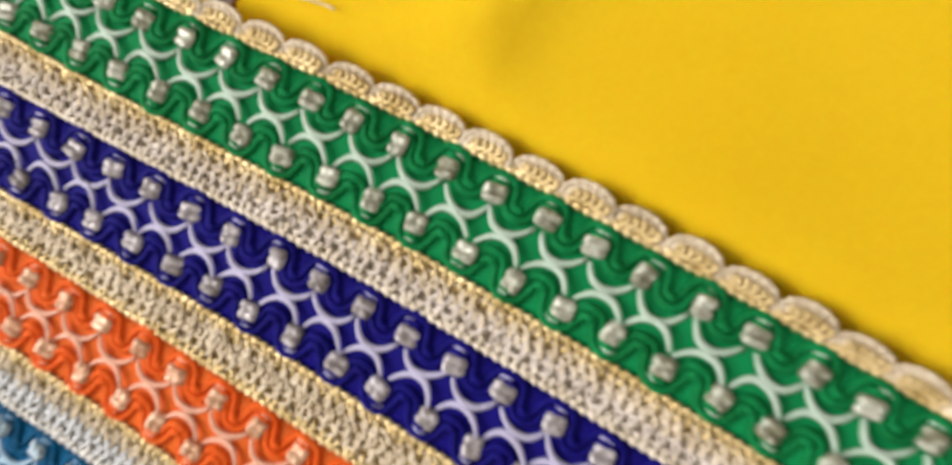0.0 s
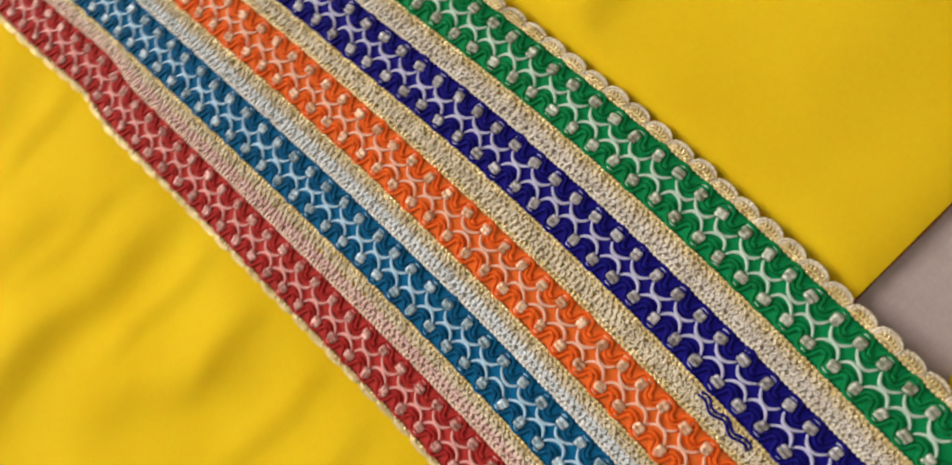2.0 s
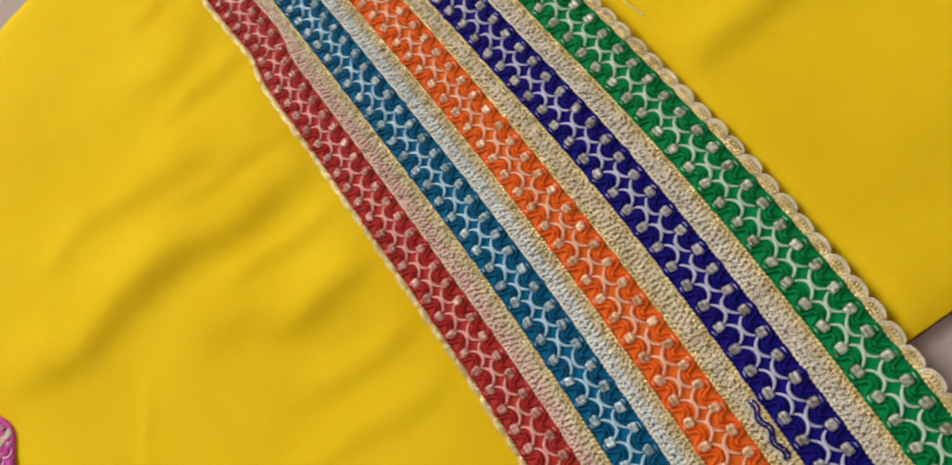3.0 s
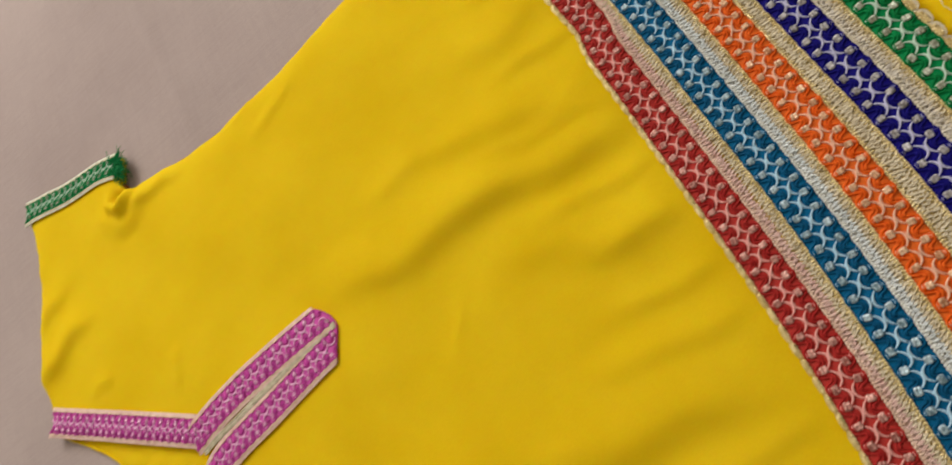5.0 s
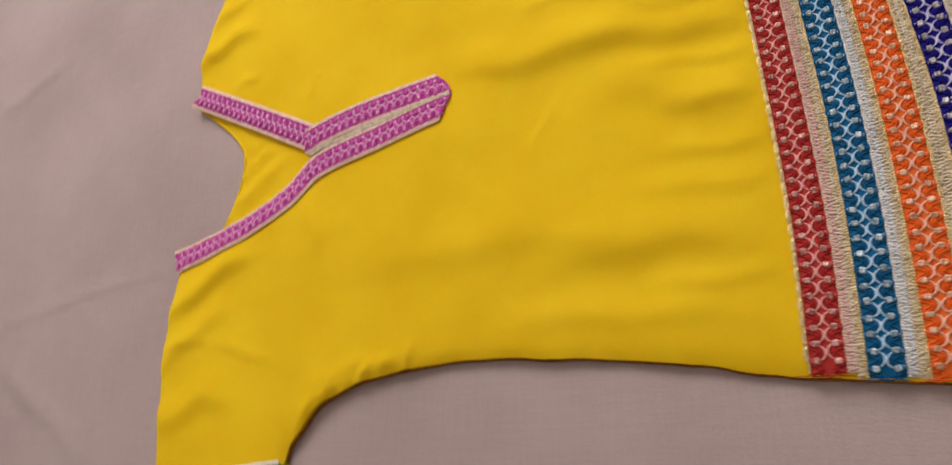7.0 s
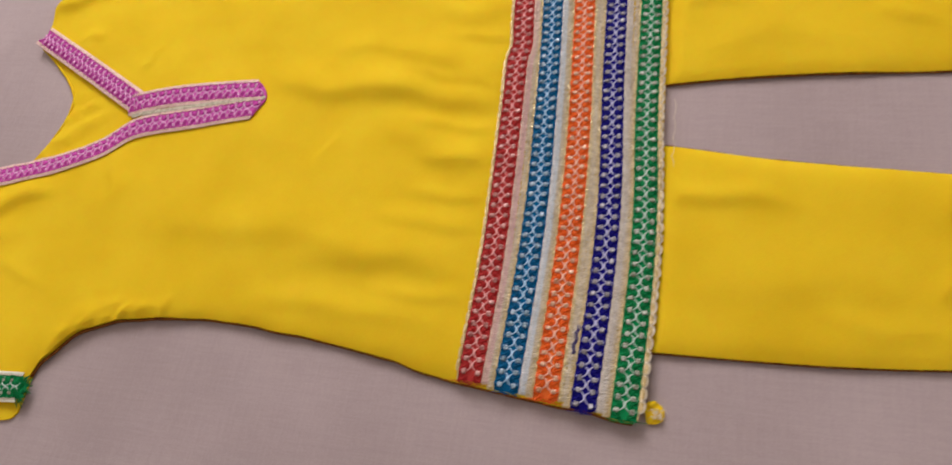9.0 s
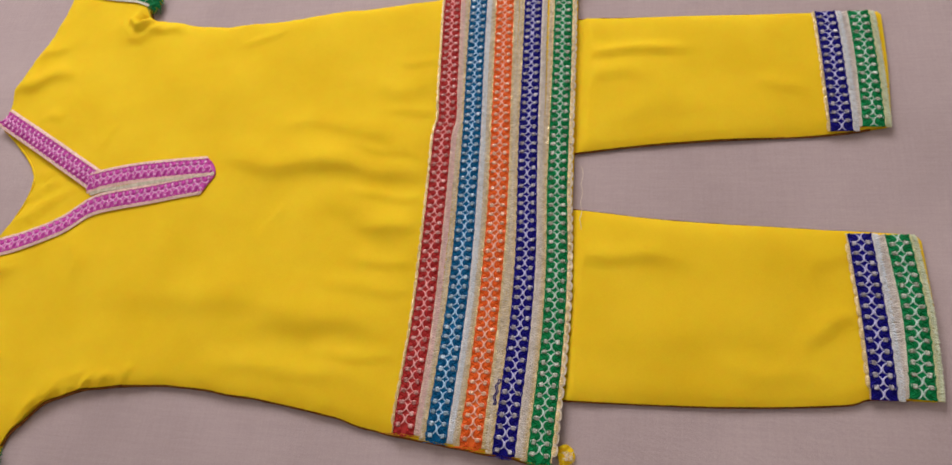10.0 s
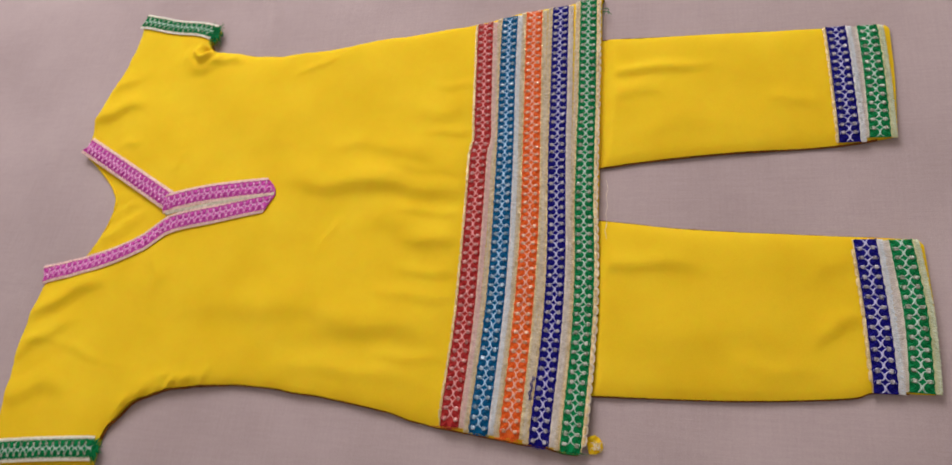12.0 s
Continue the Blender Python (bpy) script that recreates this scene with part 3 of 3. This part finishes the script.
                arch = np.sin(g) ** 0.6
                lift = 0.0007 + 0.0003 * j[2]
                for shrink, r in ((1.0, 0.00050), (0.80, 0.00046)):
                    twist = 1 + 0.22 * np.sin(g * 15 + 3 * shrink + j[0])
                    (loops if far > 0.7 else rope).tube(strip.place(c - shrink * wide * np.cos(g), sign * (half + 0.0002 + shrink * tall * arch), lift + 0.0001 * (1 - shrink)), r * k * twist, 5)
                g, arch = g[::2], arch[::2]
                curl = np.linspace(-0.75, 0.75, 45)
                spin = curl * 2 * np.pi * 3.3
                rope.tube(strip.place(c + wide * curl + 0.0009 * np.cos(spin), sign * (half + tall * (0.48 * (1 - curl * curl) ** 0.5 + 0.22 * np.sin(spin))), 0.0010 + 0.0003 * np.cos(spin)), 0.00042 * k, 5)
                fan = strip.place(np.r_[c, c - 0.9 * wide * np.cos(g)], sign * np.r_[half + 0.3 * tall, half + 0.0001 + 0.9 * tall * arch], np.r_[0.0011, np.full(13, 0.0005)])
                rope.add(fan, [(0, q + 1, q + 2) if sign < 0 else (0, q + 2, q + 1) for q in range(12)])
                z = np.linspace(-0.7, 0.7, 13)
                v = half + tall * (0.55 * (1 - z * z) ** 0.4 * (1 + 0.3 * np.where(np.arange(13) % 2, 1, -1)))
                rope.tube(strip.place(c + wide * z, sign * v, 0.0010), k * (0.00025 + 0.0003 * (np.arange(13) % 2)), 4)
        else:
            for n, off in enumerate((0.0008, 0.0016, 0.0024)):
                s = np.arange(strip.start(sign * (half + off)), strip.end(sign * (half + off)), 0.0007)
                bumps = 0.00062 + 0.00014 * np.sin(s * 2 * np.pi / 0.0021 + n)
                (loops if n else rope).tube(strip.place(s, sign * (half + off), 0.0005 - 0.0001 * n), bumps, 5)
        part("metallic_border", rope.mesh("metallic_border"), metal, trim, "metallic thread border")
        if loops.v:
            part("looped_cord", loops.mesh("looped_cord"), cord, trim, "pale looped cord edging")

    # beads
    for i in range(first, count + 2):
        for sign in (-1, 1):
            s, v = phase + i * pitch + rng.uniform(-0.0005, 0.0005), sign * k * 0.0051 + rng.uniform(-0.0003, 0.0003)
            if not (strip.holds(s - 0.001, v) and strip.holds(s + 0.001, v)):
                continue
            p, q = strip.place(s, v, 0.0008), strip.place(s + 0.002, v, 0.0008)
            ob = new("bead", BEADS[tone][rng.randint(3)])
            turn = math.degrees(math.atan2(q[1] - p[1], q[0] - p[0])) + rng.uniform(-12, 12)
            ob.matrix_basis = pose(*p, rng.uniform(-14, 14), rng.uniform(-14, 14), turn) @ Matrix.Diagonal((1.06 * k * gem, 1.06 * k * gem, rng.uniform(0.85, 1.1), 1))
            ob.parent = trim
    return trim


def hairs(centre, count, length, radius, seed, spread=(1, 1)):
    """A tuft of frayed thread ends."""
    rng, b = np.random.RandomState(seed), Builder()
    for _ in range(count):
        a = rng.uniform(0, 2 * np.pi)
        start = np.array(centre) + (*rng.uniform(-0.5, 0.5, 2) * length * np.array(spread), 0)
        t = np.linspace(0, 1, 7)[:, None]
        way = np.array((np.cos(a) * spread[0], np.sin(a) * spread[1], rng.uniform(0.0, 0.5))) * length * rng.uniform(0.4, 1)
        bend = np.array((-np.sin(a), np.cos(a), 0)) * length * rng.uniform(-0.5, 0.5)
        b.tube(start + way * t + bend * t * (1 - t) * 2 - np.array((0, 0, 0.3 * length)) * t * t, radius * (1.1 - 0.6 * t[:, 0]), 4)
    return b.mesh("frayed_ends")


HEM_LACES = [
    ("red", ("gold", "pink"), "dark red lace band with pale pink star stitching and beads", [(0.2160, 0.208), (0.2215, 0.142), (0.2262, 0.085), (0.2290, 0.057), (0.2272, 0.038), (0.2290, 0.0), (0.2325, -0.09), (0.2335, -0.16), (0.231, -0.238)]),
    ("teal", ("gold", "silver"), "teal blue lace band with pale blue star stitching and beads", [(0.244, 0.214), (0.249, 0.12), (0.2555, 0.03), (0.258, -0.02), (0.261, -0.09), (0.261, -0.16), (0.258, -0.242)]),
    ("orange", ("gold", "gold"), "orange lace band with peach star stitching and beads", [(0.271, 0.220), (0.277, 0.12), (0.283, 0.03), (0.286, -0.02), (0.2885, -0.09), (0.2885, -0.16), (0.286, -0.244)]),
    ("blue", ("gold", "lilac"), "royal blue lace band with white star stitching and beads", [(0.300, 0.224), (0.305, 0.12), (0.309, 0.03), (0.312, -0.02), (0.316, -0.09), (0.316, -0.16), (0.312, -0.248)]),
    ("green", ("gold", "gold"), "emerald green lace band with white star stitching and beads", [(0.3305, 0.230), (0.3345, 0.12), (0.337, 0.03), (0.3385, -0.02), (0.3425, -0.09), (0.343, -0.16), (0.339, -0.251)]),
]


def edge_tube(line, height, radius, seed):
    """An uneven tube along the edge of the cloth: the rolled neckline, and painted shade lines."""
    d = np.array([noise.noise((x * 90, y * 90, seed)) for x, y in line])
    b = Builder()
    b.tube(np.c_[line, np.full(len(line), height) + 0.0005 * d], radius * (1 + 0.3 * d), 7)
    return b.mesh("edge_tube")


def build_kurta():
    kurta = new("kurta")
    tagged(kurta, "child's yellow cotton kurta with coloured lace, flat on bed sheet", "kurta")
    part("back_panel", panel_mesh("back_panel", BACK, back_height, -0.0082, 0.007), YELLOW, kurta, "yellow cotton back with a round neckline")
    part("front_panel", panel_mesh("front_panel", FRONT, front_height, -0.0078, 0.0032, 0.002), YELLOW, kurta, "creased yellow cotton front with a V-shaped neck opening")
    part("rolled_neckline", edge_tube(BACK_NECK, -0.0064, 0.0011, 4.0), YELLOW, kurta)
    # brown tubes put the shade below the side edges into colour
    for line, seed in ((LOWER_BODY, 3.0), (UPPER_BODY, 5.0)):
        part("edge_shade_line", edge_tube(line, -0.0062, 0.0013, seed), EDGE_SHADE, kurta, "dark brown line painting the shade under the side edge")
    for n, (tone, edge, label, line) in enumerate(HEM_LACES):
        lace_trim(Strip(line, front_height, 0.0008), tone, edge, kurta, label, seed=10 + n, net=(n > 0, n < 4), reach=(0.48 if n == 0 else 1.0, 1.0), phase=(0.001, 0.004, 0.002, 0.0035, 0.0016)[n])
    pinks = "magenta pink lace round the neck with cream cord edges"
    flat = dict(scallops=(False, False), scale=0.95, pitch=0.0078, gem=0.8)
    lace_trim(Strip([(-0.2835, 0.0685), (-0.21, 0.029), (-0.136, -0.0115)], front_height, 0.0010, cut1=-0.28), "pink", ("pink", "pink"), kurta, pinks, seed=31, name="neck_trim", **flat)
    lace_trim(Strip([(-0.1435, -0.0150), (-0.105, -0.0065), (-0.07, -0.0010), (-0.0055, 0.0046)], front_height, 0.0014, cut0=0.30, cut1=-0.62), "pink", ("pink", "pink"), kurta, pinks, seed=32, name="neck_trim", **flat)
    lace_trim(Strip([(-0.279, -0.1035), (-0.2085, -0.086), (-0.159, -0.0645), (-0.127, -0.041), (-0.07, -0.028), (-0.0035, -0.0150)], front_height, 0.0010, cut1=0.70), "pink", ("pink", "pink"), kurta, pinks, seed=33, name="neck_trim", **flat)
    greens = "green lace round the sleeve opening with pale cord edges"
    cuff = dict(scallops=(False, False), scale=0.98, pitch=0.0080, gem=0.75)
    lace_trim(Strip([(-0.265, 0.260), (-0.235, 0.252), (-0.205, 0.244), (-0.17, 0.238), (-0.148, 0.231)], front_height, 0.0012), "green", ("pale_cord", "pale_cord"), kurta, greens, seed=41, name="sleeve_trim", **cuff)
    lace_trim(Strip([(-0.262, -0.299), (-0.192, -0.291), (-0.137, -0.286)], front_height, 0.0012), "green", ("pale_cord", "pale_cord"), kurta, greens, seed=42, name="sleeve_trim", **cuff)
    middle = Strip([(-0.137, -0.0265), (-0.10, -0.0205), (-0.07, -0.0148), (-0.0005, -0.0046)], front_height, 0.0016)
    b = Builder()
    for n, v in enumerate((-0.0014, -0.0004, 0.0006, 0.0015)):
        s = np.arange(0, middle.length, 0.0006)
        b.tube(middle.place(s, v, 0.0002 * (n % 2)), 0.0007 + 0.00015 * np.sin(s * 2 * np.pi / 0.0019 + n), 5)
    part("placket_cord", b.mesh("placket_cord"), EDGES["pale_cord"][0], kurta, "ivory and gold cord down the placket")
    tip = smooth_path([(-0.034, 0.0135), (-0.022, 0.0150), (-0.013, 0.0130), (-0.004, 0.0045), (-0.0005, -0.0045), (-0.003, -0.0120), (-0.009, -0.0215), (-0.018, -0.0265), (-0.034, -0.0290), (-0.036, -0.008)], 0.0015)
    part("tip_patch", panel_mesh("tip_patch", tip, lambda q: front_height(q) + 0.0012, -0.002, 0.002), LACE["pink"][0], kurta, "magenta satin under the placket tip")
    b = Builder()
    edge = tip[8:-30]
    b.tube(np.c_[edge, front_height(edge) + 0.0014], 0.0006 + 0.00015 * np.sin(np.arange(len(edge)) * 2.1), 5)
    part("tip_binding", b.mesh("tip_binding"), LACE["pink"][1], kurta, "magenta binding round the placket tip")
    part("frayed_end", hairs((-0.143, 0.226, 0.0015), 150, 0.014, 0.0005, 4, (0.6, 1.1)), LACE["green"][1], kurta, "frayed dark green lace end")
    part("frayed_end", hairs((-0.134, -0.288, 0.0), 110, 0.011, 0.0005, 5, (0.5, 1.0)), LACE["green"][1], kurta, "frayed dark green lace end")
    part("frayed_end", hairs((0.349, 0.214, -0.001), 9, 0.007, 0.0004, 6), LACE["green"][1], kurta)
    for n, (tone, x, y) in enumerate((("red", 0.231, -0.239), ("teal", 0.258, -0.243), ("orange", 0.286, -0.245), ("blue", 0.312, -0.249), ("green", 0.339, -0.252))):
        part("frayed_end", hairs((x, y, -0.0005), 16, 0.004, 0.0003, 20 + n, (3.4, 0.5)), LACE[tone][1], kurta)
    corner = smooth_path([(0.351, -0.238), (0.358, -0.235), (0.364, -0.239), (0.365, -0.246), (0.360, -0.250), (0.354, -0.2505)], 0.001)
    part("seam_corner", panel_mesh("seam_corner", corner, lambda q: -0.006 + ripples(q, 0.004, 0.0022, 4.0), -0.0082, 0.0012), YELLOW, kurta, "crumpled yellow seam end at the hem corner")
    part("frayed_end", hairs((0.361, -0.244, -0.004), 26, 0.006, 0.00022, 9), EDGES["gold"][1], kurta)
    u = np.linspace(0, 1, 90)
    thread = np.stack([0.3585 + 0.0016 * np.abs(np.sin(u * 11)) + 0.001 * u, 0.005 - 0.062 * u, -0.001 + 0.0006 * np.sin(u * 9)], 1)
    b = Builder()
    b.tube(thread, 0.00022, 5)
    part("loose_thread", b.mesh("loose_thread"), EDGES["gold"][1], kurta, "loose gold thread along the hem")
    join = Strip([(0.3035, -0.190), (0.3025, -0.200), (0.3015, -0.211)], front_height, 0.0016)
    b = Builder()
    u = np.linspace(0, 2.5, 60)
    for off in (-0.0007, 0.0007):
        b.tube(join.place(u / 2.5 * join.length, 0.0008 * np.sin(2 * np.pi * u) + off, 0.0002), 0.0005, 5)
    part("lace_join", b.mesh("lace_join"), LACE["blue"][1], kurta, "overlapped end of the royal blue lace")
    return kurta


kurta = build_kurta()


# ---- trousers ----
def leg_outline(top, bottom, close):
    return np.vstack([smooth_path(top), smooth_path(close), smooth_path(bottom)])


LEG_A = leg_outline([(0.30, 0.178), (0.36, 0.177), (0.46, 0.174), (0.617, 0.170)], [(0.612, 0.046), (0.56, 0.038), (0.47, 0.034), (0.40, 0.028), (0.355, 0.022), (0.30, 0.015)], [(0.620, 0.166), (0.619, 0.11), (0.615, 0.050)])
LEG_B = leg_outline([(0.30, -0.030), (0.355, -0.036), (0.42, -0.044), (0.494, -0.049), (0.619, -0.055)], [(0.617, -0.185), (0.575, -0.186), (0.553, -0.192), (0.47, -0.199), (0.36, -0.202), (0.30, -0.203)], [(0.623, -0.060), (0.624, -0.12), (0.620, -0.182)])
LEG_FOLDS = [
    (0.33, 0.134, 0.47, 0.131, 0.005, 0.0040), (0.33, 0.112, 0.43, 0.100, 0.008, 0.0026), (0.35, 0.062, 0.52, 0.070, 0.016, 0.0022), (0.50, 0.098, 0.565, 0.074, 0.006, 0.0018),
    (0.33, -0.080, 0.46, -0.084, 0.007, 0.0030), (0.36, -0.15, 0.56, -0.145, 0.018, 0.0020), (0.525, -0.158, 0.575, -0.115, 0.006, 0.0028), (0.53, -0.095, 0.575, -0.068, 0.008, 0.0020),
    (0.45, -0.165, 0.56, -0.178, 0.008, 0.0018),
]


def leg_height(outline):
    def height(q):
        q = np.asarray(q, float)
        edge = inside_distance(q, outline)
        z = -0.0050 + 0.0036 * (1 - np.exp(-edge / 0.007)) + ripples(q, 0.06, 0.0016, 8.0) + ripples(q * (0.6, 1.0), 0.022, 0.0004, 3.0)
        for f in LEG_FOLDS:
            z = z + 1.35 * ridge(q, *f)
        under = np.clip((q[:, 0] - 0.352) / 0.02, 0, 1)
        return np.minimum(z, -0.0062 + 0.011 * under)

    return height


def build_trousers():
    trousers = new("trousers")
    tagged(trousers, "child's yellow cotton trousers with lace cuffs, tucked under kurta", "trousers")
    for n, (outline, lines) in enumerate((
        (LEG_A, ([(0.5725, 0.171), (0.574, 0.11), (0.575, 0.040)], [(0.600, 0.170), (0.601, 0.11), (0.600, 0.044)])),
        (LEG_B, ([(0.578, -0.056), (0.581, -0.12), (0.582, -0.187)], [(0.605, -0.056), (0.609, -0.12), (0.607, -0.185)])),
    )):
        height = leg_height(outline)
        # the same painted shade line under both edges of the leg
        for side, seed in ((outline[outline[:, 1] > outline[:, 1].mean() + 0.04], 8.0), (outline[outline[:, 1] < outline[:, 1].mean() - 0.04], 9.0)):
            side = side[(side[:, 0] > 0.345) & (side[:, 0] < 0.600)]
            part("edge_shade_line", edge_tube(side, -0.0066, 0.0010, seed), EDGE_SHADE, trousers, "dark brown line painting the shade under the leg edge")
        part("leg", panel_mesh("leg", outline, height, -0.0080, 0.004, 0.0015), YELLOW, trousers, "yellow cotton trouser leg")
        for m, (tone, edge, line) in enumerate(zip(("blue", "green"), (("gold", "silver"), ("lilac", "pale_green")), lines)):
            lace_trim(Strip(line, height, 0.0008), tone, edge, trousers, "royal blue lace cuff with white stitching" if m == 0 else "emerald green lace cuff with white stitching", seed=60 + 5 * n + m, net=(m == 1, True), reach=(0.55, 1.0))
    return trousers


trousers = build_trousers()
